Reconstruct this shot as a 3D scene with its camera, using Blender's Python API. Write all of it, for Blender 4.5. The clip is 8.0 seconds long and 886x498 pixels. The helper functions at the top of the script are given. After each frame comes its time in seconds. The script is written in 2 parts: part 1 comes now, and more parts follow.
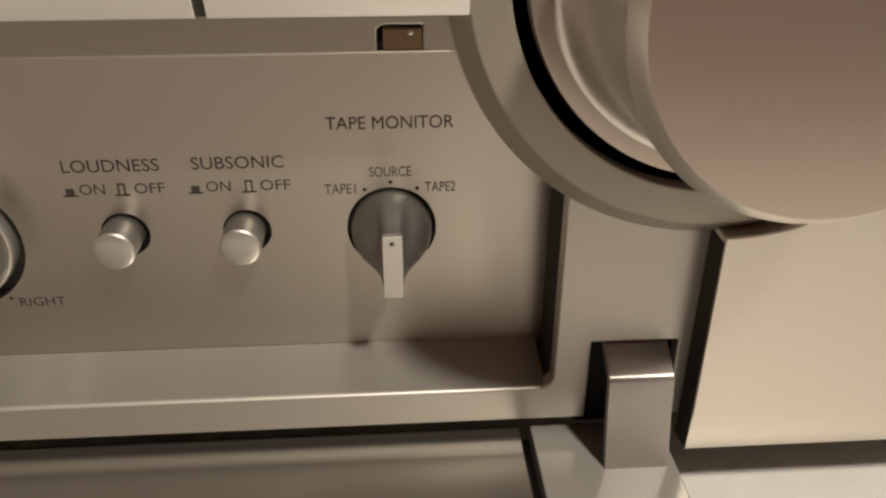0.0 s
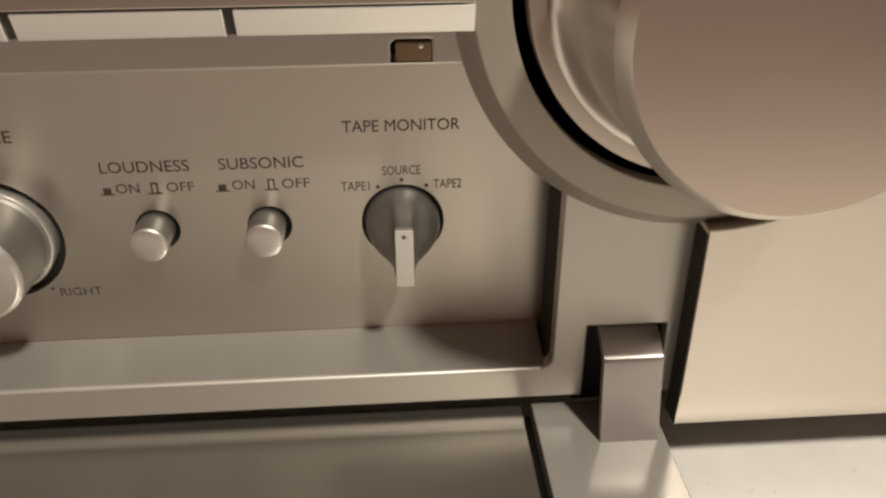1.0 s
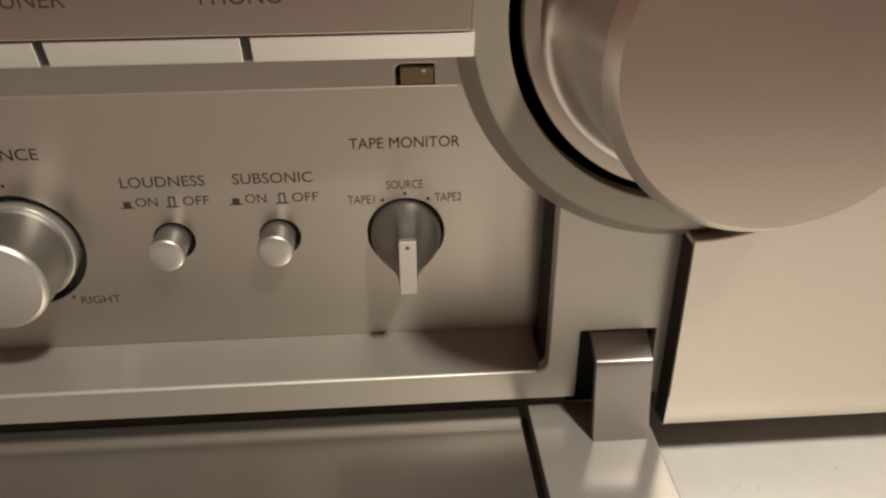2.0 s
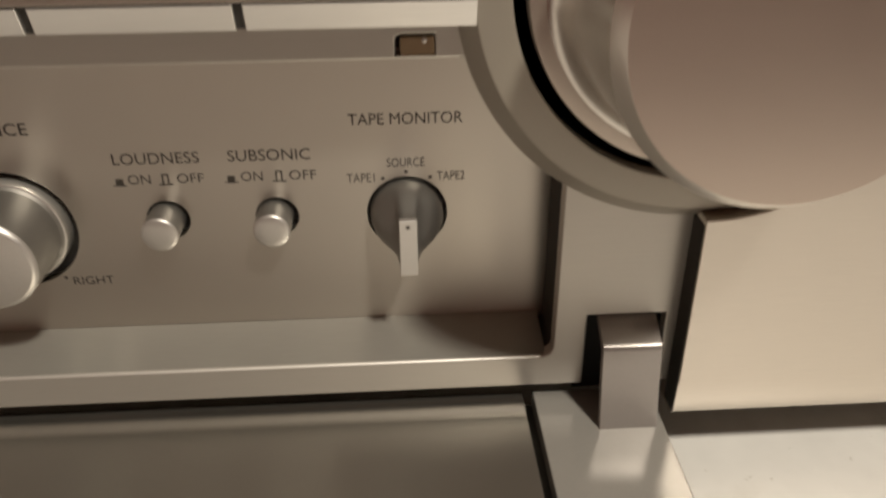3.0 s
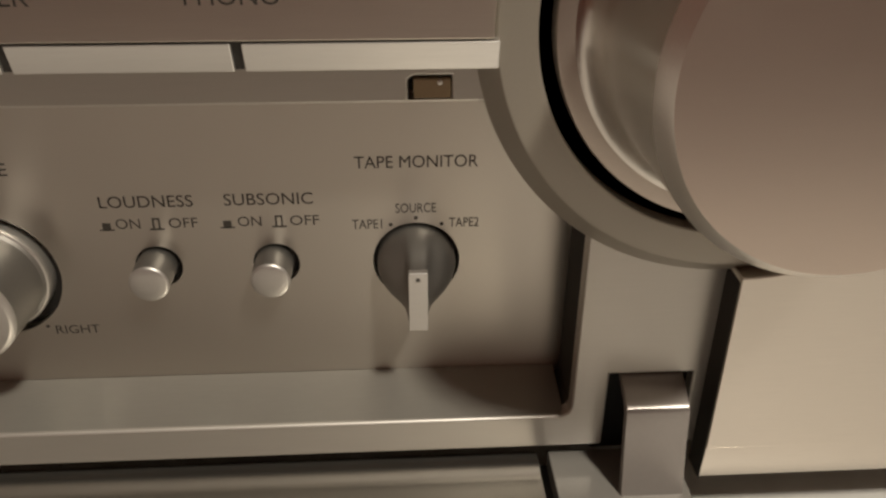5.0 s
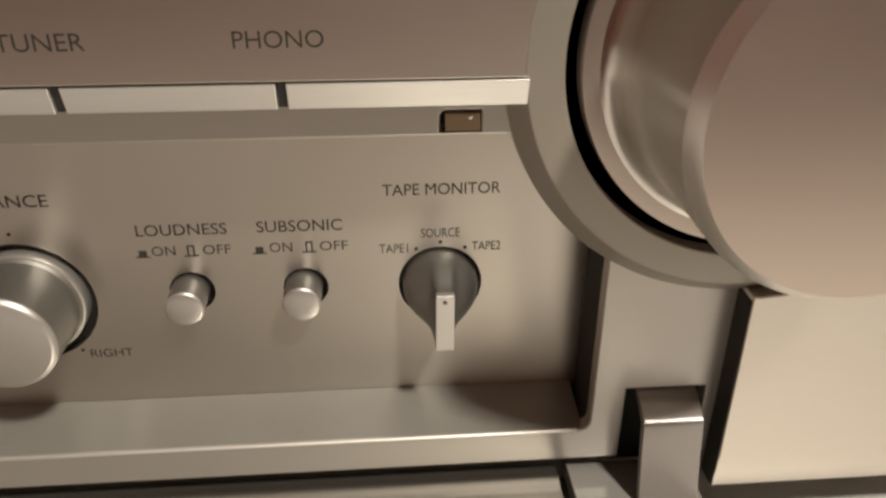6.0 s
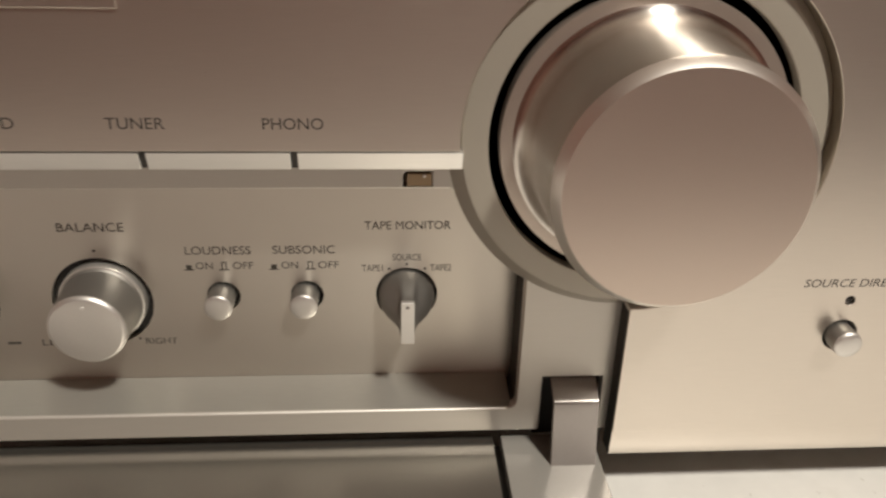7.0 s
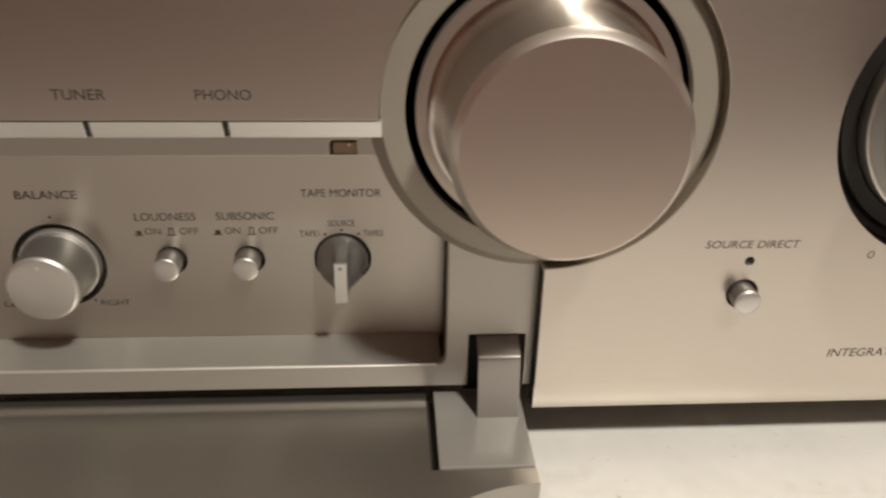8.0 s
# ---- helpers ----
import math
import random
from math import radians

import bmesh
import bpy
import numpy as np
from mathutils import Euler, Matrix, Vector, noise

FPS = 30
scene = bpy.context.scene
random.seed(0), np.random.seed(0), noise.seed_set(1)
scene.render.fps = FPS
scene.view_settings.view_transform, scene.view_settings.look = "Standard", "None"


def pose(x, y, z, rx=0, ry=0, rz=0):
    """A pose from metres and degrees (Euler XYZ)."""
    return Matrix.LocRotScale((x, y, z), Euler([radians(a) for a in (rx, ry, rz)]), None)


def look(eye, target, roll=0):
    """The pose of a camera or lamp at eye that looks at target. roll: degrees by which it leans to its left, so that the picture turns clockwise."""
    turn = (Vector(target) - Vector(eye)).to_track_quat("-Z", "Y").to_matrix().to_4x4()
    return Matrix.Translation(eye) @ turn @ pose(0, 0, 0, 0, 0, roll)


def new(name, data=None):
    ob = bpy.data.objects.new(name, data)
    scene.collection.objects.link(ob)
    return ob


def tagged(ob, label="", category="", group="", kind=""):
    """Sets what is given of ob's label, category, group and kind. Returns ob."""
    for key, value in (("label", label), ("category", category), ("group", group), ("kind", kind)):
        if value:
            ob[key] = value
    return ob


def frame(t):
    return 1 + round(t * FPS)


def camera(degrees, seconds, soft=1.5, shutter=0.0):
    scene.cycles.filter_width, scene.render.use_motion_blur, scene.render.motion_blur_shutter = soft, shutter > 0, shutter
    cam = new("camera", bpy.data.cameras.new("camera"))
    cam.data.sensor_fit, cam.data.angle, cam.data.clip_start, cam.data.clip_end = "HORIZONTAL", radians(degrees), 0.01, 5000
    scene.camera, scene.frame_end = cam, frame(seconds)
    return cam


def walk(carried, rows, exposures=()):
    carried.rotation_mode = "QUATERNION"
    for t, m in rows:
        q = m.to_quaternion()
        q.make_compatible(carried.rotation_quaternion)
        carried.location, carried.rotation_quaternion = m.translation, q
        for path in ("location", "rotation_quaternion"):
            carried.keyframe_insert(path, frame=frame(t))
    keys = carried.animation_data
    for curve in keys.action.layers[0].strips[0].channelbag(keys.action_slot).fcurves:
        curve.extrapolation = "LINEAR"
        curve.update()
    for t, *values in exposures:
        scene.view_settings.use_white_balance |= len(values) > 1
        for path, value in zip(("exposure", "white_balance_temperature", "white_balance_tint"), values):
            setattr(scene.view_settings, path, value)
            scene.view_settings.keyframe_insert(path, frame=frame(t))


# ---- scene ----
cam = camera(55.93, 8.0, soft=2.4, shutter=0.38)
PATH = [
    (0, (0.01029, -0.10942, 0.12190), (0.01627, -0.02247, 0.07287), 0.16),
    (0.2, (0.00927, -0.11013, 0.12342), (0.01547, -0.02378, 0.07337), -0.12),
    (0.5, (0.01143, -0.11157, 0.12161), (0.01716, -0.02491, 0.07205), -0.27),
    (0.7, (0.00914, -0.11274, 0.12544), (0.01469, -0.02607, 0.07587), -0.53),
    (1, (0.00857, -0.11917, 0.12905), (0.01428, -0.03313, 0.07841), -0.24),
    (1.2, (0.00765, -0.12408, 0.12934), (0.01383, -0.03771, 0.07934), -0.27),
    (1.5, (0.00729, -0.12734, 0.13361), (0.01358, -0.04093, 0.08368), -0.19),
    (1.7, (0.00787, -0.12663, 0.13416), (0.01395, -0.04021, 0.08421), -0.25),
    (2.8, (0.00499, -0.12734, 0.13284), (0.01110, -0.04048, 0.08366), -0.19),
    (3, (0.00901, -0.12318, 0.12954), (0.01388, -0.03716, 0.07879), -0.39),
    (3.2, (0.00749, -0.11544, 0.11496), (0.01369, -0.02854, 0.06587), -0.04),
    (3.3, (0.00780, -0.11118, 0.11504), (0.01315, -0.02437, 0.06568), -0.28),
    (3.5, (0.00388, -0.10950, 0.11871), (0.00973, -0.02266, 0.06948), -0.09),
    (3.7, (0.00204, -0.11215, 0.12151), (0.00794, -0.02547, 0.07200), 0.06),
    (4, (0.00231, -0.11720, 0.12650), (0.00812, -0.03084, 0.07641), 0.34),
    (4.2, (0.00136, -0.12702, 0.12746), (0.00781, -0.04071, 0.07738), 0.57),
    (4.4, (0.00196, -0.13652, 0.12911), (0.00868, -0.04937, 0.08053), 0.67),
    (4.5, (0.00469, -0.13038, 0.13221), (0.01053, -0.04341, 0.08321), 0.66),
    (4.7, (0.00762, -0.11010, 0.12885), (0.01283, -0.02359, 0.07896), 0.39),
    (5.8, (0.00109, -0.10941, 0.13567), (0.00782, -0.02225, 0.08712), 0.23),
    (6, (-0.00051, -0.11324, 0.13558), (0.00686, -0.02630, 0.08672), 0.39),
    (6.2, (0.00076, -0.12459, 0.13890), (0.00810, -0.03790, 0.08960), 0.63),
    (6.3, (0.00153, -0.13295, 0.14116), (0.00895, -0.04620, 0.09197), 1.03),
    (6.5, (0.00590, -0.14759, 0.14793), (0.01385, -0.06025, 0.09988), 1.41),
    (6.7, (0.00980, -0.15589, 0.15595), (0.01703, -0.06798, 0.10883), 1.45),
    (7, (0.00517, -0.16264, 0.16007), (0.01196, -0.07387, 0.11452), 1.55),
    (7.2, (0.00086, -0.16926, 0.16171), (0.00691, -0.08045, 0.11615), 1.66),
    (7.3, (-0.00084, -0.17323, 0.16113), (0.00541, -0.08422, 0.11597), 1.71),
    (7.5, (0.00083, -0.18036, 0.16093), (0.00723, -0.09157, 0.11537), 1.79),
    (7.7, (0.00815, -0.18522, 0.16121), (0.01487, -0.09621, 0.11613), 1.88),
    (8, (0.02293, -0.18178, 0.15972), (0.02930, -0.09299, 0.11417), 1.29),
]
EXPOSURE = [
    (0, -0.27, 6550, 10), (0.5, -0.22, 6550, 10), (1, -0.12, 6500, 10), (1.5, -0.27, 6500, 10), (3, -0.32, 6500, 10), (3.5, -0.45, 6550, 10),
    (4, -0.22, 6500, 10), (4.5, -0.20, 6500, 10), (4.7, -0.67, 6550, 10), (5.8, -0.27, 6500, 10), (6, -0.13, 6400, 10), (6.5, 0.13, 6150, 10), (7, -0.02, 6250, 10), (7.5, 0.02, 6150, 10), (8, -0.22, 6250, 10),
]
walk(cam, [(t, look(eye, target, roll)) for t, eye, target, roll in PATH], EXPOSURE)

MM = 0.001

# ---- light ----
world = bpy.data.worlds.new("room_dark")
scene.world = world
world.use_nodes = True
world.node_tree.nodes["Background"].inputs[0].default_value = (0.9, 0.72, 0.5, 1)
world.node_tree.nodes["Background"].inputs[1].default_value = 0.02


shade = bpy.data.lights.new("ceiling_lamp", "AREA")
shade.shape, shade.size, shade.energy, shade.color = "DISK", 0.17, 36.5, (1.0, 0.90, 0.76)
new("ceiling_lamp", shade).matrix_world = look((0.58, -0.93, 1.59), (0.06, 0.0, 0.05))


# ---- materials ----
def material(name, base, metal=0.0, rough=0.5, stretch=(1, 1, 1), grain=0.0, scale=400.0, bump=0.0, bump_mm=0.05,
             aniso=0.0, tangent=None, blotch=0.0, blotch_scale=25.0, spec=0.5, vary_rough=0.0):
    """Principled surface: fine grain (stretched noise) and a slow blotch in colour and gloss, at real size."""
    m = bpy.data.materials.new(name)
    m.use_nodes = True
    nt = m.node_tree
    b = nt.nodes["Principled BSDF"]
    b.inputs["Metallic"].default_value = metal
    b.inputs["Roughness"].default_value = rough
    b.inputs["Specular IOR Level"].default_value = spec
    b.inputs["Anisotropic"].default_value = aniso
    if tangent:
        v = nt.nodes.new("ShaderNodeCombineXYZ")
        for i in range(3):
            v.inputs[i].default_value = tangent[i]
        nt.links.new(v.outputs[0], b.inputs["Tangent"])
    geo = nt.nodes.new("ShaderNodeNewGeometry")
    mp = nt.nodes.new("ShaderNodeMapping")
    mp.inputs["Scale"].default_value = stretch
    nt.links.new(geo.outputs["Position"], mp.inputs["Vector"])
    fine = nt.nodes.new("ShaderNodeTexNoise")
    fine.inputs["Scale"].default_value = scale
    fine.inputs["Detail"].default_value = 4.0
    nt.links.new(mp.outputs[0], fine.inputs["Vector"])
    slow = nt.nodes.new("ShaderNodeTexNoise")
    slow.inputs["Scale"].default_value = blotch_scale
    slow.inputs["Detail"].default_value = 3.0
    nt.links.new(geo.outputs["Position"], slow.inputs["Vector"])
    # colour: base times (1 + grain + blotch)
    a = nt.nodes.new("ShaderNodeMath"); a.operation = "MULTIPLY_ADD"
    a.inputs[1].default_value, a.inputs[2].default_value = 2 * grain, 1.0 - grain
    nt.links.new(fine.outputs["Fac"], a.inputs[0])
    c = nt.nodes.new("ShaderNodeMath"); c.operation = "MULTIPLY_ADD"
    c.inputs[1].default_value, c.inputs[2].default_value = 2 * blotch, 1.0 - blotch
    nt.links.new(slow.outputs["Fac"], c.inputs[0])
    d = nt.nodes.new("ShaderNodeMath"); d.operation = "MULTIPLY"
    nt.links.new(a.outputs[0], d.inputs[0]); nt.links.new(c.outputs[0], d.inputs[1])
    mix = nt.nodes.new("ShaderNodeVectorMath"); mix.operation = "SCALE"
    mix.inputs[0].default_value = base
    nt.links.new(d.outputs[0], mix.inputs["Scale"])
    nt.links.new(mix.outputs[0], b.inputs["Base Color"])
    if vary_rough:
        r = nt.nodes.new("ShaderNodeMath"); r.operation = "MULTIPLY_ADD"
        r.inputs[1].default_value, r.inputs[2].default_value = 2 * vary_rough, rough - vary_rough
        nt.links.new(fine.outputs["Fac"], r.inputs[0])
        nt.links.new(r.outputs[0], b.inputs["Roughness"])
    if bump:
        bp = nt.nodes.new("ShaderNodeBump")
        bp.inputs["Strength"].default_value = bump
        bp.inputs["Distance"].default_value = bump_mm * MM
        nt.links.new(fine.outputs["Fac"], bp.inputs["Height"])
        nt.links.new(bp.outputs[0], b.inputs["Normal"])
    return m


BRUSHED = material("brushed_aluminium", (0.72, 0.668, 0.60), 0.95, 0.30, (0.02, 1, 1), 0.06, 6000, 0.08, 0.01, 0.6, (0, 0, 1), 0.03, 30, vary_rough=0.05)
SATIN = material("satin_aluminium", (0.62, 0.597, 0.55), 0.6, 0.36, (0.03, 1, 1), 0.04, 4000, 0.05, 0.006, 0.6, (0, 0, 1), 0.03, 40, vary_rough=0.05)
PANEL = material("control_panel_aluminium", (0.76, 0.728, 0.665), 1.0, 0.36, (0.02, 1, 1), 0.012, 7000, 0.006, 0.004, 0.82, (0, 0, 1), 0.05, 35, vary_rough=0.012)
KNOB = material("turned_aluminium", (0.74, 0.705, 0.66), 1.0, 0.24, (1, 0.1, 1), 0.04, 2500, 0.1, 0.004, 0.97, (0, 1, 0), 0.02, 40)
FACE = material("knob_face_aluminium", (0.71, 0.615, 0.54), 0.95, 0.33, (0.05, 1, 1), 0.02, 4500, 0.05, 0.004, 0.4, (0, 0, 1), 0.02, 40, vary_rough=0.05)
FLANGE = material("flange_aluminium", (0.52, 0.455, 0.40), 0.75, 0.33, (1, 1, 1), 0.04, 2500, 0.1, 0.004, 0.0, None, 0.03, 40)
RIM = material("polished_rim", (0.80, 0.765, 0.715), 1.0, 0.38, (1, 1, 1), 0.04, 2500, 0.1, 0.004)
BEZEL = material("bezel_aluminium", (0.41, 0.38, 0.325), 0.35, 0.42, (1, 1, 1), 0.04, 2500, 0.1, 0.005, 0.0, None, 0.03, 40)
# knob sides: darker than SMALL, the shade and dim reflections put into the colour
KSIDE = material("small_knob_shaded_side", (0.31, 0.30, 0.283), 0.85, 0.48, (1, 1, 1), 0.04, 2500, 0.1, 0.005)
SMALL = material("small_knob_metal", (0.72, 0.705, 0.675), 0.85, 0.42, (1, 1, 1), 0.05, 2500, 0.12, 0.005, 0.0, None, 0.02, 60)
KEY = material("key_aluminium", (0.82, 0.81, 0.785), 0.85, 0.33, (0.06, 1, 1), 0.05, 3000, 0.15, 0.006, 0.3, (0, 0, 1), 0.03, 40)
SILL = material("sill_silver_paint", (0.50, 0.49, 0.45), 0.62, 0.30, (0.1, 1, 1), 0.05, 2500, 0.1, 0.006, 0.65, (0, 1, 0), 0.05, 40)
# near-black colour that stands in for shade on inward side faces
SIDE = material("shaded_side", (0.04, 0.036, 0.031), 0.0, 0.65, (1, 1, 1), 0.08, 1500, 0.1, 0.006, spec=0.25)
DOOR = material("door_inner_grey", (0.42, 0.40, 0.36), 0.92, 0.39, (0.3, 1, 1), 0.015, 2500, 0.02, 0.004, 0.0, None, 0.06, 30)
HINGE = material("hinge_grey_paint", (0.31, 0.30, 0.278), 0.05, 0.18, (1, 1, 1), 0.03, 1200, 0.08, 0.01, 0.0, None, 0.05, 60, spec=0.8)
ARM = material("hinge_arm_paint", (0.37, 0.345, 0.325), 0.35, 0.26, (1, 1, 1), 0.04, 1200, 0.06, 0.01, 0.0, None, 0.05, 80)
# pale metal for edge strips, the highlight along them put into the colour
EDGE = material("machined_edge_highlight", (0.85, 0.83, 0.78), 0.8, 0.42, (0.1, 1, 1), 0.05, 3000)
BLACK = material("black_plastic", (0.012, 0.011, 0.010), 0.0, 0.5, (1, 1, 1), 0.2, 900, 0.1, 0.02)
DARK = material("dark_steel", (0.05, 0.047, 0.042), 0.3, 0.5, (1, 1, 1), 0.15, 500, 0.1, 0.02)
LATCH = material("brown_latch", (0.36, 0.27, 0.17), 0.6, 0.32, (1, 1, 1), 0.1, 900, 0.1, 0.02)
INK = material("grey_print", (0.065, 0.058, 0.05), 0.0, 0.7, (1, 1, 1), 0.2, 1500, spec=0.2)
CASE = material("case_steel", (0.32, 0.30, 0.27), 0.6, 0.5, (1, 1, 1), 0.1, 700, 0.2, 0.02, blotch=0.05)
RUBBER = material("rubber", (0.045, 0.042, 0.038), 0.0, 0.7, (1, 1, 1), 0.2, 600)
TABLE = material("pale_stone_top", (0.85, 0.845, 0.81), 0.0, 0.38, (1, 1, 1), 0.05, 160, 0.15, 0.05, 0.0, None, 0.10, 45, vary_rough=0.08)


def speckle(m, scale, low, high, colour):
    """Small sparse flecks over a material's colour."""
    nt = m.node_tree
    b = nt.nodes["Principled BSDF"]
    link = b.inputs["Base Color"].links[0]
    src = link.from_socket
    geo = nt.nodes.new("ShaderNodeNewGeometry")
    n = nt.nodes.new("ShaderNodeTexNoise")
    n.inputs["Scale"].default_value, n.inputs["Detail"].default_value = scale, 5.0
    nt.links.new(geo.outputs["Position"], n.inputs["Vector"])
    ramp = nt.nodes.new("ShaderNodeMapRange")
    ramp.inputs["From Min"].default_value, ramp.inputs["From Max"].default_value = low, high
    nt.links.new(n.outputs["Fac"], ramp.inputs["Value"])
    mix = nt.nodes.new("ShaderNodeMix")
    mix.data_type = "RGBA"
    nt.links.new(ramp.outputs[0], mix.inputs[0])
    nt.links.new(src, mix.inputs[6])
    mix.inputs[7].default_value = (*colour, 1)
    nt.links.new(mix.outputs[2], b.inputs["Base Color"])


speckle(TABLE, 260, 0.68, 0.76, (0.56, 0.54, 0.49))
speckle(TABLE, 45, 0.58, 0.85, (0.66, 0.64, 0.585))
FLOOR = material("brown_wood_floor", (0.18, 0.092, 0.072), 0.0, 0.45, (0.15, 1, 1), 0.3, 60, 0.2, 0.2, blotch=0.2, blotch_scale=4)
WALL = material("tan_wall", (0.37, 0.208, 0.168), 0.0, 0.8, (1, 1, 1), 0.05, 80, 0.2, 0.5, blotch=0.06, blotch_scale=2)
CEIL = material("ceiling_paint", (0.70, 0.685, 0.63), 0.0, 0.9, (1, 1, 1), 0.04, 60, 0.1, 0.5, blotch=0.04, blotch_scale=2)


# ---- shape helpers (millimetres in, metres out) ----
def part(name, bm, mat, parent=None, label="", bevel=0.0, angle=35):
    bmesh.ops.recalc_face_normals(bm, faces=bm.faces)
    me = bpy.data.meshes.new(name)
    bm.to_mesh(me)
    bm.free()
    me.materials.append(mat)
    for p in me.polygons:
        p.use_smooth = True
    me.set_sharp_from_angle(angle=radians(angle))
    ob = new(name, me)
    if parent:
        ob.parent = parent
    if label:
        tagged(ob, label)
    if bevel:
        bv = ob.modifiers.new("edge", "BEVEL")
        bv.width, bv.segments, bv.limit_method, bv.angle_limit = bevel * MM, 2, "ANGLE", radians(40)
        bv.harden_normals = True
    return ob


def loops(bm, rings, close_first=True, close_last=True):
    """Skin a list of equal-length closed rings of mm points."""
    vs = [[bm.verts.new([c * MM for c in p]) for p in ring] for ring in rings]
    n = len(vs[0])
    for a, b in zip(vs, vs[1:]):
        for i in range(n):
            bm.faces.new((a[i], a[(i + 1) % n], b[(i + 1) % n], b[i]))
    if close_first:
        bm.faces.new(vs[0])
    if close_last:
        bm.faces.new(vs[-1][::-1])
    return vs


def lathe(bm, profile, cx, cz, seg=48, ends=(True, True)):
    """Turn (r, y) pairs round an axis along y."""
    loops(bm, [[(cx + r * math.cos(2 * math.pi * i / seg), y, cz + r * math.sin(2 * math.pi * i / seg)) for i in range(seg)]
               for r, y in profile], *ends)


def bar(bm, profile, x0, x1):
    """Sweep a (y, z) outline along x."""
    loops(bm, [[(x, y, z) for y, z in profile] for x in (x0, x1)])


def block(bm, x0, x1, y0, y1, z0, z1):
    bar(bm, [(y0, z0), (y1, z0), (y1, z1), (y0, z1)], x0, x1)


def plate(bm, outline, d0, d1, holes=(), axis="y"):
    """A flat plate of any outline, with holes, between two depths; outline in (x, z), or (x, y) for axis z."""
    def place(p, d):
        q = (p[0], d, p[1]) if axis == "y" else (p[0], p[1], d)
        return [c * MM for c in q]
    for d in (d0, d1):
        edges = []
        for ring in (outline, *holes):
            vs = [bm.verts.new(place(p, d)) for p in ring]
            edges += [bm.edges.new((vs[i], vs[(i + 1) % len(vs)])) for i in range(len(vs))]
        bmesh.ops.triangle_fill(bm, edges=edges, use_beauty=True, use_dissolve=False)
    for ring in (outline, *holes):
        n = len(ring)
        for i in range(n):
            a, b = ring[i], ring[(i + 1) % n]
            bm.faces.new([bm.verts.new(place(p, d)) for p, d in ((a, d0), (b, d0), (b, d1), (a, d1))])
    bmesh.ops.remove_doubles(bm, verts=bm.verts, dist=1e-6)


def circle(cx, cz, r, seg=40):
    return [(cx + r * math.cos(2 * math.pi * i / seg), cz + r * math.sin(2 * math.pi * i / seg)) for i in range(seg)]


def arc(cx, cz, r, a0, a1, seg=24):
    return [(cx + r * math.cos(radians(a0 + (a1 - a0) * i / seg)), cz + r * math.sin(radians(a0 + (a1 - a0) * i / seg))) for i in range(seg + 1)]


def word(text, x0, x1, zc, height, y, parent, shear=0.0, bold=0.0):
    """Printed lettering on a front surface, set to its true width and height."""
    cu = bpy.data.curves.new("lettering", "FONT")
    cu.body, cu.shear, cu.offset, cu.resolution_u = text, shear, bold, 4
    tmp = bpy.data.objects.new("lettering_curve", cu)
    scene.collection.objects.link(tmp)
    me = bpy.data.meshes.new_from_object(tmp.evaluated_get(bpy.context.evaluated_depsgraph_get()))
    bpy.data.objects.remove(tmp)
    xs, ys = [v.co.x for v in me.vertices], [v.co.y for v in me.vertices]
    lx, ly = min(xs), min(ys)
    sx, sy = (x1 - x0) / (max(xs) - lx), height / (max(ys) - ly)
    for v in me.vertices:
        v.co = Vector(((x0 + (v.co.x - lx) * sx) * MM, y * MM, (zc - height / 2 + (v.co.y - ly) * sy) * MM))
    me.materials.append(INK)
    me.name = "lettering"
    ob = new("lettering", me)
    ob.parent = parent
    return ob


def marks(name, rects, y, parent, dots=()):
    """Printed bars and dots: rectangles (x0, x1, z0, z1), dots (x, z, r)."""
    bm = bmesh.new()
    for x0, x1, z0, z1 in rects:
        block(bm, x0, x1, y, y + 0.03, z0, z1)
    for x, z, r in dots:
        lathe(bm, [(r, y + 0.03), (r, y)], x, z, 12)
    return part(name, bm, INK, parent)


# ---- the room ----
TABLE_Z = 0.0


def slab(name, x0, x1, y0, y1, z0, z1, mat, label):
    bm = bmesh.new()
    block(bm, x0, x1, y0, y1, z0, z1)
    return tagged(part(name, bm, mat), label, name.split("_")[0], kind="structure")


slab("floor", -1700, 1900, -2300, 700, -800, -756, FLOOR, "brown wooden floor of the dim room")
slab("ceiling", -1700, 1900, -2300, 700, 1840, 1880, CEIL, "plain painted ceiling over the room")
slab("wall_north", -1700, 1900, 700, 760, -756, 1840, WALL, "plain tan wall behind the amplifier")
slab("wall_south", -1700, 1900, -2360, -2300, -756, 1840, WALL, "plain tan wall facing the amplifier")
slab("wall_west", -1760, -1700, -2300, 700, -756, 1840, WALL, "plain tan side wall of the room")
slab("wall_east", 1900, 1960, -2300, 700, -756, 1840, WALL, "plain tan side wall of the room")

table = tagged(new("table"), "pale cream stone-topped table with faint grey specks", "table")
bm = bmesh.new()
block(bm, -620, 740, -202, 560, TABLE_Z - 30, TABLE_Z)
part("table_top", bm, TABLE, table, "pale mottled cream top", bevel=2.0)
for lx in (-580, 700):
    for ly in (-155, 520):
        bm = bmesh.new()
        block(bm, lx - 25, lx + 25, ly - 25, ly + 25, -756, TABLE_Z - 30)
        part("leg", bm, FLOOR, table, bevel=2.0)

# ---- the amplifier ----
amp = tagged(new("integrated_amplifier"), "champagne-silver brushed aluminium hi-fi amplifier with its front door folded open", "amplifier")
LEFT, RIGHT, TOP, BOTTOM = -157.0, 277.0, 185.0, 16.0
CX, CZ = 60.1, 101.0          # axis of the volume knob
HX, HZ, HOLE = 61.0, 100.9, 40.4   # round cut in the front panel
SEL_X, SEL_Z, SEL_R = 166.9, 99.6, 37.8

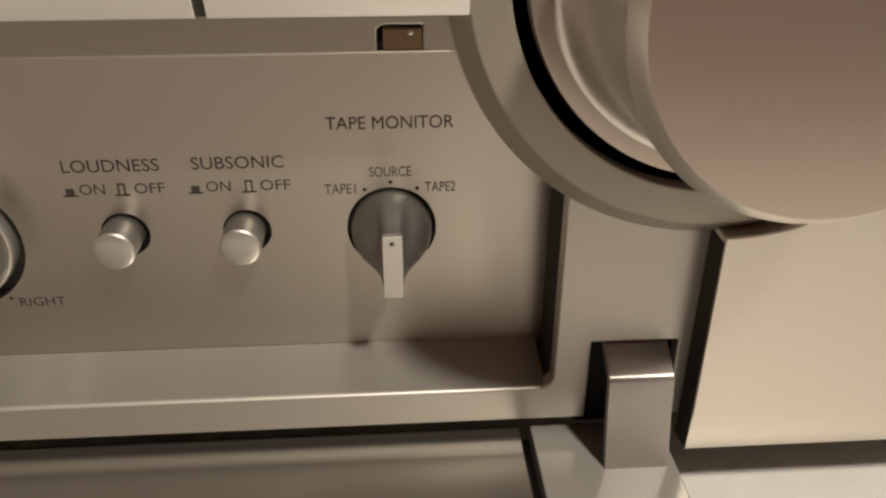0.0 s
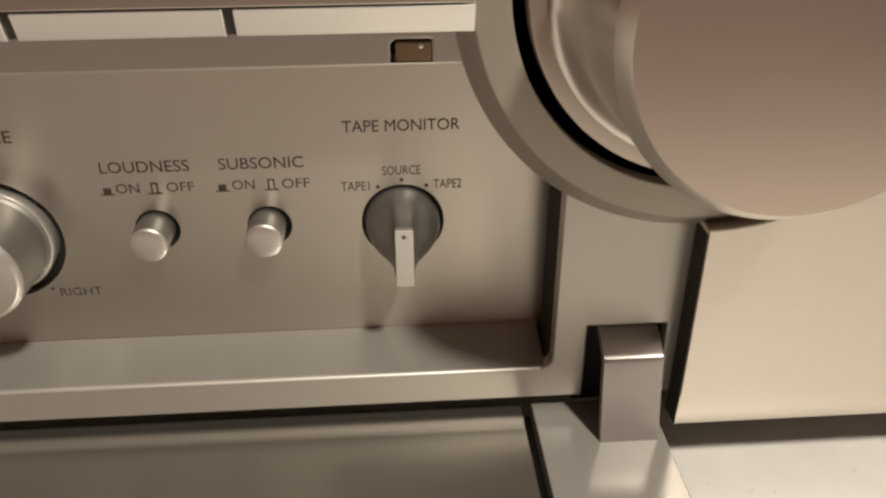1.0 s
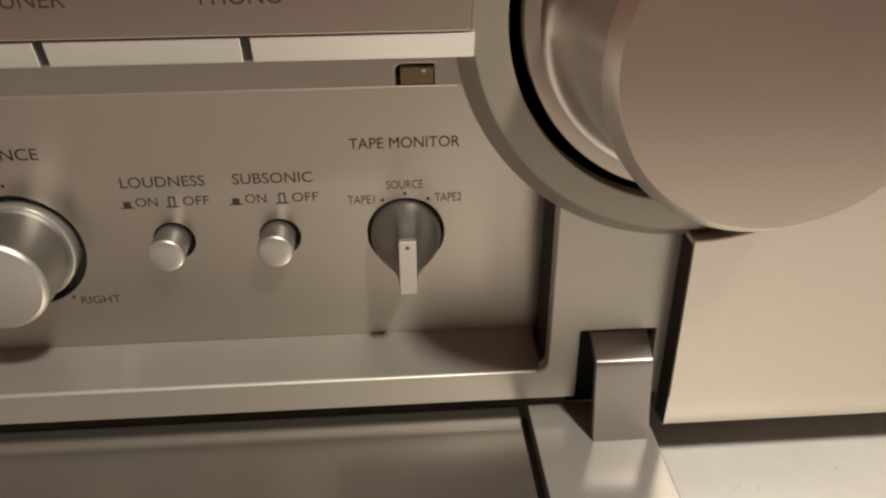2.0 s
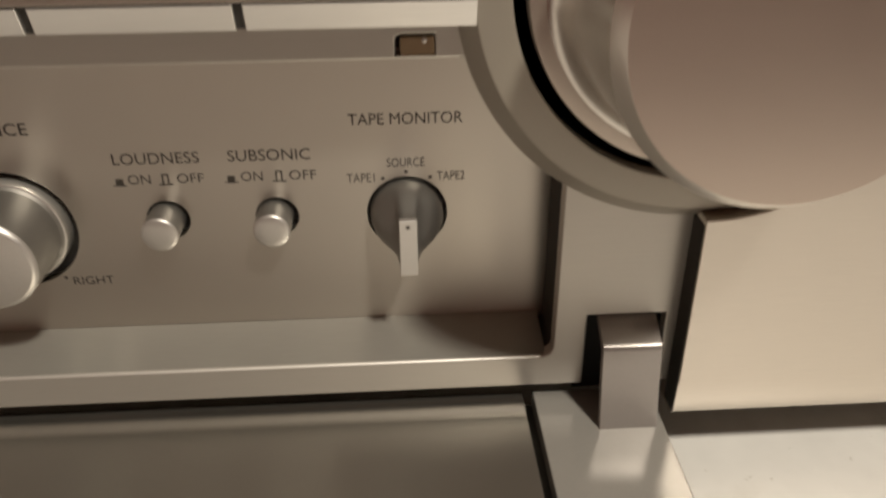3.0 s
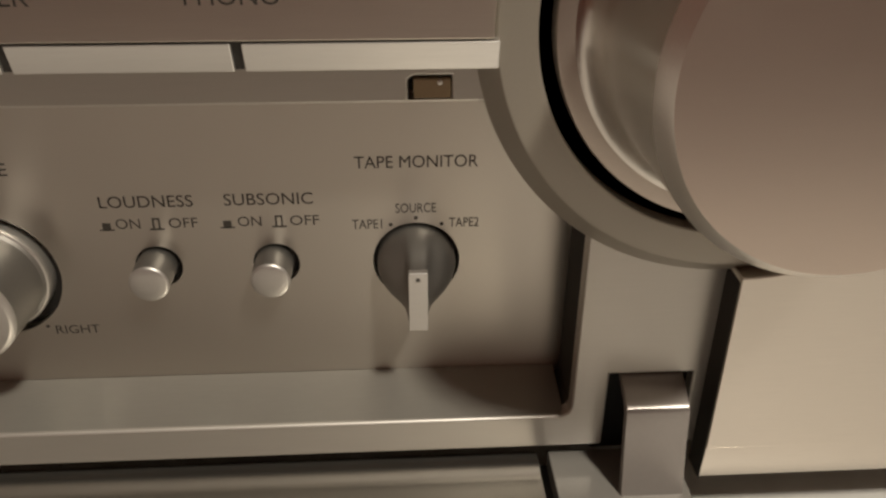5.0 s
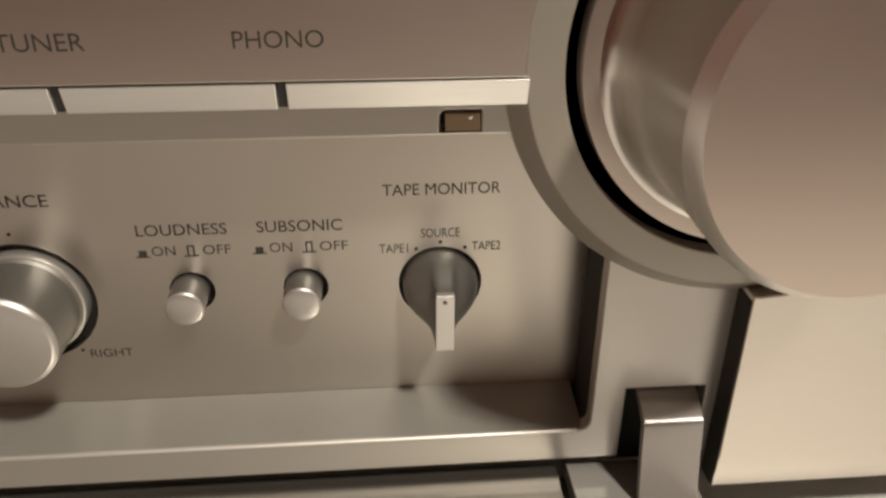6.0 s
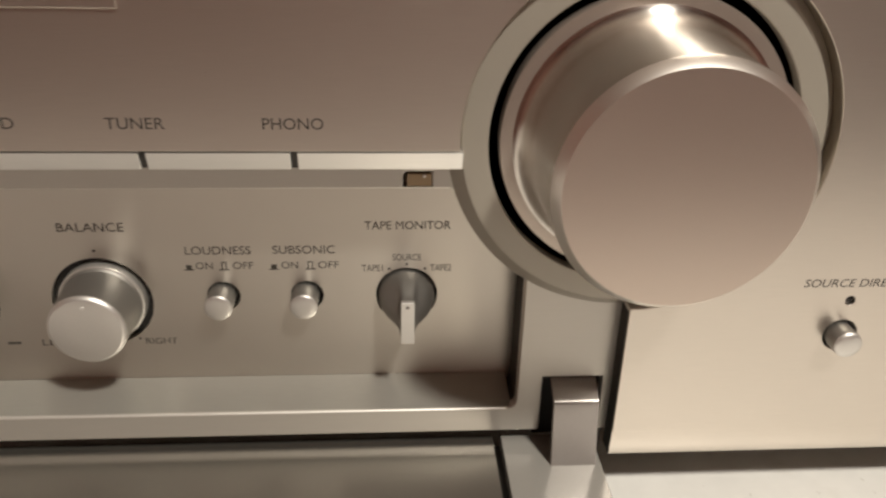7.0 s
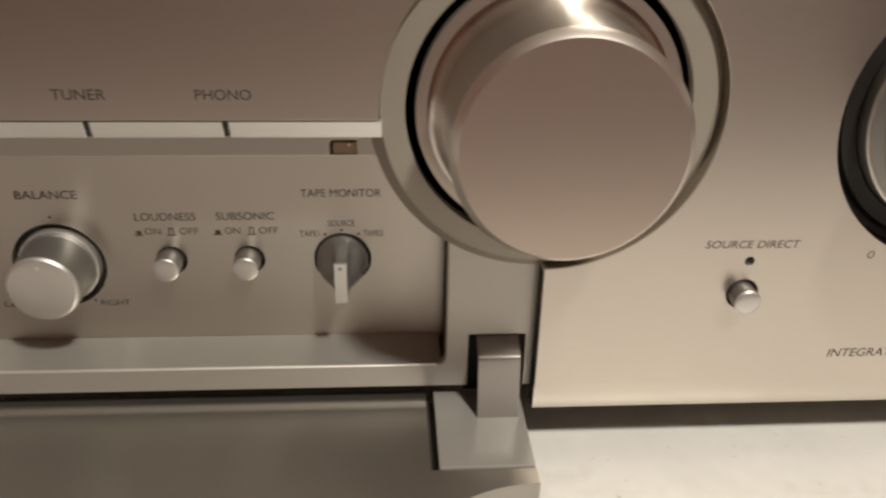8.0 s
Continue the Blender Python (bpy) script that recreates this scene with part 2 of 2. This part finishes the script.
# case, underside and feet
bm = bmesh.new()
block(bm, LEFT + 3, RIGHT - 3, 24, 400, 20, TOP - 2)
part("case", bm, CASE, amp, "grey steel case", bevel=1.0)
bm = bmesh.new()
block(bm, LEFT + 4, RIGHT - 4, 12, 24, 22.5, 27.0)
block(bm, 43.0, 60.0, 9.6, 12.0, 17.0, 36.9)
block(bm, 38.6, RIGHT - 4, 14, 23.9, 27.0, 90.0)
block(bm, LEFT + 4, RIGHT - 4, 12.5, 23.9, 92.5, TOP - 3)
part("inner_chassis", bm, BLACK, amp, "dark inner chassis")
for fx in (LEFT + 50, RIGHT - 50):
    for fy in (70, 350):
        bm = bmesh.new()
        ring = lambda r, z: [(fx + r * math.cos(2 * math.pi * i / 32), fy + r * math.sin(2 * math.pi * i / 32), z) for i in range(32)]
        loops(bm, [ring(19, TABLE_Z), ring(21, TABLE_Z + 1), ring(23, 20)])
        part("foot", bm, RUBBER, amp, "black rubber foot")

# front panel: one plate round the door's opening and the volume bezel
a_low = math.degrees(math.atan2(-math.sqrt(HOLE ** 2 - (61.5 - HX) ** 2), 61.5 - HX))
a_left = 180 + math.degrees(math.asin((HZ - 99.2) / HOLE))
outline = [(LEFT, TOP), (LEFT, 99.2)] + arc(HX, HZ, HOLE, a_left, a_low, 90) + [(61.5, 23.6), (RIGHT, 23.6), (RIGHT, TOP)]
bm = bmesh.new()
plate(bm, outline, 0.0, 5.6, [circle(SEL_X, SEL_Z, SEL_R, 72), circle(113.8, 52.6, 4.1, 32), circle(114.1, 62.1, 1.15, 20)])
panel = part("front_panel", bm, BRUSHED, amp, "brushed champagne aluminium front panel", bevel=0.28)
bm = bmesh.new()
bar(bm, [(-0.012, 24.6), (-0.012, 23.4), (0.06, 21.6), (0.3, 19.6), (0.75, 17.9), (1.25, 16.8), (1.8, BOTTOM), (9.0, BOTTOM), (9.0, 24.4)], 61.48, RIGHT)
part("lower_lip", bm, BRUSHED, panel, "rounded lower edge of the front panel", angle=50)
bm = bmesh.new()
# added sheet over the panel's cut side, to keep the gap in shade
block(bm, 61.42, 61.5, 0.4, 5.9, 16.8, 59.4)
part("door_gap_shade", bm, SIDE, panel, "thin dark sheet added as the shade in the door gap")
bm = bmesh.new()
bar(bm, [(-0.7, 127.6), (-0.7, 141), (0.2, 141), (0.2, 127.6)], LEFT + 18, -44.6)
part("trim_strip", bm, BRUSHED, panel, "raised strip on the upper panel", bevel=0.3)

for text, x0, x1 in (("SACD/CD", -84.1, -67.9), ("TUNER", -50.4, -38.8), ("PHONO", -19.5, -7.3)):
    word(text, x0, x1, 105.2, 2.4, -0.04, panel)
word("SOURCE DIRECT", 101.9, 126.2, 66.9, 2.1, -0.04, panel, 0.14)
word("INTEGRATED", 141.1, 163.8, 33.7, 2.6, -0.04, panel, 0.14)
word("O", 144.6, 146.4, 63.6, 2.1, -0.04, panel, 0.14)

# source keys: a row of narrow bars under the upper panel, faces turned a little down
bm = bmesh.new()
bar(bm, [(0.9, 98.8), (2.1, 94.9), (5.4, 94.6), (5.4, 99.0), (0.9, 99.0)], LEFT + 10, 19.5)
part("key_rail", bm, DARK, amp, "dark rail behind the keys")
edges_x = [-136.7, -106.0, -75.3, -44.3, -13.7, 22.5]
for x0, x1 in zip(edges_x, edges_x[1:]):
    bm = bmesh.new()
    bar(bm, [(0.15, 98.9), (1.5, 94.7), (3.3, 94.7), (3.3, 98.9)], x0 + 0.7, x1 - 0.7 if x1 < 20 else 21.4)
    part("source_key", bm, KEY, amp, "bright narrow aluminium key", bevel=0.18)

# volume bezel: dished ring in the round cut
bm = bmesh.new()
lathe(bm, [(33.4, 12), (33.4, 2.1), (33.6, 1.95), (38.75, 2.0), (38.95, 2.07), (39.1, 2.2)], CX, CZ, 128, (False, False))
bezel = part("volume_bezel", bm, BEZEL, amp, "flat satin ring round the volume knob", angle=25)
bm = bmesh.new()
lathe(bm, [(39.1, 2.2), (41.65, 4.9), (41.9, 5.4), (41.9, 18.95), (39.6, 18.95)], CX, CZ, 128, (False, False))
part("bezel_wall", bm, BEZEL, bezel, "sloping outer side of the ring", angle=40)
bm = bmesh.new()
lathe(bm, [(33.5, 5.5), (26.0, 5.5)], CX, CZ, 96, (True, True))
part("groove_floor", bm, RUBBER, amp, "black gap round the volume knob")

# volume knob
knob = tagged(new("volume_knob"), "large turned aluminium volume knob")
knob.parent = amp
fillet = [(25.4 + 3.0 * (1 - math.sin(a)), 1.7 - 5.6 * (1 - math.cos(a))) for a in [math.pi / 2 * i / 10 for i in range(11)]]
bm = bmesh.new()
lathe(bm, [(31.1, 5.2), (31.1, 2.2), (30.9, 1.85), (30.5, 1.75), (28.4, 1.7)], CX, CZ, 128, (True, False))
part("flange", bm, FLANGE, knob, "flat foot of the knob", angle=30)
bm = bmesh.new()
lathe(bm, fillet + [(25.2, -12), (25.1, -24.4)], CX, CZ, 128, (False, False))
part("grip", bm, KNOB, knob, "turned side with a flared foot", angle=30)
bm = bmesh.new()
lathe(bm, [(25.1, -24.4), (25.0, -24.7), (23.6, -26.5), (23.4, -26.7)], CX, CZ, 128, (False, False))
part("chamfer", bm, RIM, knob, "polished rim of the knob", angle=20)
bm = bmesh.new()
lathe(bm, [(23.4, -26.7), (12, -26.72), (3, -26.73)], CX, CZ, 128, (False, True))
part("cap", bm, FACE, knob, "brushed flat face of the knob")

# selector knob at the far end
sel = tagged(new("selector_knob"), "turned aluminium selector knob in a black well")
sel.parent = amp
bm = bmesh.new()
lathe(bm, [(37.75, 1.0), (37.2, 5.2), (35.4, 6.4), (34.4, 5.2), (30.6, 5.6), (30.6, 9.0)], SEL_X, SEL_Z, 96, (False, False))
part("well_ring", bm, BLACK, sel, "black ring round the selector")
bm = bmesh.new()
lathe(bm, [(30.2, 8), (30.2, 2.4), (29.9, 1.9), (29.3, 1.75), (28.9, 1.9)], SEL_X, SEL_Z, 96, (True, False))
part("rim", bm, RIM, sel, "bright edge of the selector's foot", angle=40)
bm = bmesh.new()
lathe(bm, [(28.9, 1.9), (27.6, 1.4), (25.9, -0.4), (24.6, -3.5), (24.0, -8), (23.7, -23.6), (22.4, -25.0), (10, -25.0)], SEL_X, SEL_Z, 96, (False, True))
# dark tone stands in for the dim room mirrored in this side
part("grip", bm, KSIDE, sel, "turned side of the selector, toned dark for its dim reflection", angle=30)

# source direct button and lamp
button = tagged(new("source_direct_button"), "small round aluminium push button")
button.parent = amp
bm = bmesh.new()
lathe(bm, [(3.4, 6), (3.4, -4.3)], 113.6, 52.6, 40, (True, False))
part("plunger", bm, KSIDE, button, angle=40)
bm = bmesh.new()
lathe(bm, [(3.4, -4.3), (3.25, -4.7), (2.7, -4.95), (1.6, -5.12), (0.5, -5.18)], 113.6, 52.6, 40, (False, True))
part("button_face", bm, SMALL, button, "pale domed face", angle=60)
bm = bmesh.new()
lathe(bm, [(4.6, 5.9), (4.6, 5.0)], 113.8, 52.6, 32)
part("hole_floor", bm, BLACK, button)
bm = bmesh.new()
lathe(bm, [(1.1, 4), (1.1, 0.8), (0.7, 0.65)], 114.1, 62.1, 20)
part("indicator_lens", bm, BLACK, panel, "unlit dark indicator lens")

# ---- the control compartment ----
FR = 5.9                       # front of the frame round the compartment
PY = 19.0                      # the control panel
RX, RZ0, RZ1 = 37.7, 28.1, 88.4
a0 = math.degrees(math.atan2(RZ1 - CZ, -math.sqrt(42.0 ** 2 - (RZ1 - CZ) ** 2))) % 360
a1 = math.degrees(math.atan2(-math.sqrt(42.0 ** 2 - (RX - CX) ** 2), RX - CX)) % 360
frame_line = [(LEFT + 5, 20.9), (44.0, 20.9), (44.0, 37.4), (59.1, 37.4), (59.1, 20.9), (66, 20.9), (66, 97),
              (LEFT + 5, 97), (LEFT + 5, RZ1)] + arc(CX, CZ, 42.0, a0, a1, 28) + \
             arc(RX - 2.2, RZ0 + 2.2, 2.2, 0, -90, 8) + [(LEFT + 5, RZ0)]
bm = bmesh.new()
plate(bm, frame_line, FR, 9.0, [[(9.0, 88.9), (15.3, 88.9), (15.3, 92.4), (9.8, 92.4), (9.25, 92.15), (9.0, 91.6)]])
part("door_frame", bm, SATIN, amp, "satin aluminium frame round the open compartment", bevel=0.42)

# chamfer strips added to carry the bright highlight lines of the opening
bm = bmesh.new()
bar(bm, [(5.85, 27.65), (5.95, 27.92), (6.3, 28.16), (6.68, 28.16), (6.68, 27.65)], LEFT + 5, RX - 2.2)
part("sill_edge", bm, EDGE, amp, "machined front edge of the sill, brightened as its highlight line", angle=60)
bm = bmesh.new()
bar(bm, [(5.85, 88.85), (5.95, 88.58), (6.3, 88.36), (6.9, 88.36), (6.9, 88.85)], LEFT + 5, 19.2)
part("header_edge", bm, EDGE, amp, "machined edge over the compartment, brightened as its highlight line", angle=60)
bm = bmesh.new()
bar(bm, [(6.7, 27.7), (6.7, RZ0 + 0.03), (PY - 0.1, 30.1), (PY - 0.1, 26.0), (9.1, 26.0)], LEFT + 5, RX - 1.2)
part("compartment_floor", bm, SILL, amp, "sill of the compartment")
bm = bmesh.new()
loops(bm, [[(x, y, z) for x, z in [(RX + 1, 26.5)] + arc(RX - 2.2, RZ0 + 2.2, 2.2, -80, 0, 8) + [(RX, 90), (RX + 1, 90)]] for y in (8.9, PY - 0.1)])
# wall's darkness comes from the colour, in place of shade and dark reflection
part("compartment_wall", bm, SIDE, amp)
bm = bmesh.new()
bar(bm, [(8.9, RZ1), (PY - 0.1, RZ1), (PY - 0.1, RZ1 + 1), (8.9, RZ1 + 1)], LEFT + 5, RX + 1)
part("compartment_roof", bm, SATIN, amp)

TONE = [(-138.4, 53.0), (-101.4, 53.0), (-64.4, 53.0)]
PUSH = [(-35.3, 54.2), (-14.8, 54.2)]
TMX, TMZ = 10.2, 54.1
bm = bmesh.new()
plate(bm, [(LEFT + 5, 27), (RX + 1, 27), (RX + 1, 91), (LEFT + 5, 91)], PY, PY + 2,
      [circle(x, z, 12.1, 56) for x, z in TONE] + [circle(x + 0.25, z, 4.05, 32) for x, z in PUSH] + [circle(TMX, TMZ, 7.65, 48)])
controls = part("control_panel", bm, PANEL, amp, "brushed grey control panel inside the compartment", bevel=0.12)
bm = bmesh.new()
block(bm, LEFT + 6, RX, PY + 2.2, PY + 3.4, 28, 90)
part("hole_backing", bm, BLACK, amp, "black backing behind the panel's holes")

IY = PY - 0.04
for text, x0, x1, z, h in (("BALANCE", -72.0, -56.6, 73.3, 2.3), ("TREBLE", -108.6, -95.4, 73.3, 2.3), ("LOUDNESS", -43.1, -27.5, 66.95, 2.2),
                           ("SUBSONIC", -22.3, -7.3, 67.0, 2.2), ("TAPE MONITOR", 0.0, 20.8, 73.4, 2.2), ("SOURCE", 6.7, 13.7, 64.7, 1.8),
                           ("TAPE1", -0.9, 4.3, 61.75, 1.8), ("TAPE2", 16.0, 21.2, 61.75, 1.8), ("RIGHT", -55.6, -47.8, 41.4, 1.8),
                           ("LEFT", -81.0, -73.8, 41.4, 1.8), ("ON", -41.0, -36.9, 62.8, 1.9), ("OFF", -32.1, -27.2, 62.8, 1.9),
                           ("ON", -20.4, -16.4, 62.8, 1.9), ("OFF", -11.5, -6.5, 62.8, 1.9)):
    word(text, x0, x1, z, h, IY, controls)
for x in (-42.6, -22.2):
    marks("button_symbol", [(x - 1.25, x + 1.25, 61.8, 61.55), (x - 0.7, x + 0.7, 61.55, 63.0)], IY, controls)
for x in (-34.2, -13.4):
    marks("button_symbol", [(x - 1.25, x + 1.25, 61.8, 61.5), (x - 0.65, x - 0.35, 61.5, 63.8), (x + 0.35, x + 0.65, 61.5, 63.8), (x - 0.65, x + 0.65, 63.5, 63.8)], IY, controls)
marks("print_bar", [(-89.5, -86.2, 41.0, 41.7)], IY, controls)
for x, z in ((TMX - 4.4, 61.5), (TMX, 62.75), (TMX + 4.5, 61.5), (-64.4, 67.1), (-56.9, 42.2), (-71.9, 42.2)):
    marks("scale_dot", [], IY, controls, [(x, z, 0.35)])

# tone and balance knobs
for x, z in TONE:
    k = tagged(new("tone_knob"), "round satin aluminium knob with a bright rim")
    k.parent = amp
    bm = bmesh.new()
    lathe(bm, [(10.4, 22), (10.4, 18.3), (10.2, 17.9), (9.9, 17.8)], x, z, 64, (True, False))
    part("skirt", bm, SMALL, k, "bright thin rim at the knob's foot", angle=30)
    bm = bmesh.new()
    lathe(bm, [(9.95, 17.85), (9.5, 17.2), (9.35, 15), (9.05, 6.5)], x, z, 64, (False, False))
    part("grip", bm, KSIDE, k, "side of the knob, toned darker as its shaded face", angle=30)
    bm = bmesh.new()
    lathe(bm, [(9.05, 6.5), (8.9, 6.1), (8.3, 5.55), (8.1, 5.5), (3, 5.48)], x, z, 64, (False, True))
    part("cap", bm, SMALL, k, "pale flat face with a bright chamfer", angle=30)
    bm = bmesh.new()
    lathe(bm, [(0.55, 5.52), (0.5, 5.3), (0.25, 5.25)], x, z + 6.1, 16)
    part("pointer_dot", bm, KEY, k, "small bright dimple")

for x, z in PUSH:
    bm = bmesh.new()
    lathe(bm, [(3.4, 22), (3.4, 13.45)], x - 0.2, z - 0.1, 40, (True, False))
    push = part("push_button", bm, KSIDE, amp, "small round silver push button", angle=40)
    bm = bmesh.new()
    lathe(bm, [(3.4, 13.45), (3.28, 13.15), (2.9, 12.99), (1.6, 12.86), (0.5, 12.82)], x - 0.2, z - 0.1, 40, (False, True))
    part("button_face", bm, SMALL, push, "pale domed face", angle=60)

# tape monitor knob: round skirt drawn out into a straight pointer
k = tagged(new("tape_monitor_knob"), "pointer knob with a bright straight bar")
k.parent = amp
N = 64
bar_w, bar_lo, bar_hi = 1.62, -7.1, 4.4


def bar_ring(grow=0.0):
    w, lo, hi = bar_w + grow, bar_lo - grow, bar_hi + grow
    pts = []
    for i in range(N):
        c, s = math.cos(2 * math.pi * i / N), math.sin(2 * math.pi * i / N)
        mid, half = (hi + lo) / 2, (hi - lo) / 2
        f = min(w / max(abs(c), 1e-6), half / max(abs(s), 1e-6))
        pts.append((c * f, mid + s * f))
    return pts


rings = []
br = bar_ring()
for y, s in ((22, 0), (18.4, 0), (17.6, 0.01), (16.2, 0.07), (15, 0.16), (13.6, 0.32), (12.2, 0.53), (10.8, 0.76), (9.6, 0.94), (8.7, 1.0)):
    rings.append([(TMX + 6.95 * math.cos(2 * math.pi * i / N) * (1 - s) + br[i][0] * s, y,
                   TMZ + 6.95 * math.sin(2 * math.pi * i / N) * (1 - s) + br[i][1] * s) for i in range(N)])
bm = bmesh.new()
loops(bm, rings)
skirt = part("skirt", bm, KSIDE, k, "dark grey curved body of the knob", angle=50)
bm = bmesh.new()
plate(bm, [(TMX - bar_w, TMZ + bar_lo), (TMX + bar_w, TMZ + bar_lo), (TMX + bar_w, TMZ + bar_hi), (TMX - bar_w, TMZ + bar_hi)], 7.3, 8.75)
part("pointer_bar", bm, KEY, k, "bright flat pointer bar", bevel=0.25)
bm = bmesh.new()
lathe(bm, [(0.62, 7.32), (0.6, 7.22), (0.42, 7.2)], TMX, TMZ + 3.1, 20)
part("pointer_dot", bm, SMALL, k, "small bright-edged dimple")
bm = bmesh.new()
lathe(bm, [(0.36, 7.25), (0.34, 7.17)], TMX - 0.06, TMZ + 3.18, 16)
part("dimple_floor", bm, DARK, k, "dark floor of the dimple")

# door latch in the upper band
bm = bmesh.new()
block(bm, 9.75, 15.25, 6.05, 11, 88.9, 92.0)
latch = part("latch", bm, LATCH, amp, "brown door latch in its notch", bevel=0.3)
bm = bmesh.new()
lathe(bm, [(0.42, 6.5), (0.4, 5.85), (0.2, 5.75)], 13.6, 91.4, 12)
part("pin", bm, SMALL, latch, "small bright pin")

# ---- the open door ----
door = tagged(new("open_door"), "grey door of the compartment, folded down")
door.parent = amp
DZ = 16.2
DY = -69.3
outline = [(LEFT + 5, 9.5), (32.6, 9.5), (32.6, -22.5), (59.2, -22.5), (59.2, DY + math.sqrt(41.4 ** 2 - 0.8 ** 2))] + \
          arc(CX, DY, 41.4, 91.2, 170.5, 40) + [(LEFT + 5, DY + 41.4 * math.sin(radians(170.5)))]
bm = bmesh.new()
plate(bm, outline, DZ - 5.6, DZ, axis="z")
part("door_leaf", bm, DOOR, door, "dark grey inner side of the door", bevel=0.3)
bm = bmesh.new()
block(bm, 32.7, 59.1, -22.4, 9.4, DZ - 5.4, DZ - 3.4)
part("pocket", bm, DARK, door, "dark pocket under the hinge plate")
bm = bmesh.new()
bar(bm, [(8.6, DZ - 0.1)] + [(8.5 - 6.3 * i / 24, DZ + 0.02 + 0.42 * (1 - math.cos(2 * math.pi * i / 24))) for i in range(25)] + [(2.2, DZ - 0.1)], LEFT + 6, 32.5)
part("hinge_ridge", bm, DOOR, door, "rounded ridge along the hinge side", angle=60)
bm = bmesh.new()
plate(bm, [(34.7, -22.4), (58.9, -22.4), (58.9, 9.0), (34.7, 9.0)], DZ - 3.3, 16.9, axis="z")
part("hinge_plate", bm, HINGE, door, "glossy grey hinge plate", bevel=0.35)
mid = [(11, 37.3), (7.5, 37.25), (6.0, 37.0), (4.6, 36.45), (3.2, 35.7), (1.0, 34.4), (0.5, 34.05), (0.2, 33.75), (0.05, 33.4), (-0.05, 33.0), (-0.3, 31.2), (-1.1, 26.5), (-3.4, 16.7)]
back = [(y + 1.5, z - 1.0) for y, z in mid]
bm = bmesh.new()
bar(bm, mid + back[::-1], 46.0, 57.3)
part("hinge_arm", bm, ARM, door, "bent grey hinge arm", bevel=0.2, angle=28)
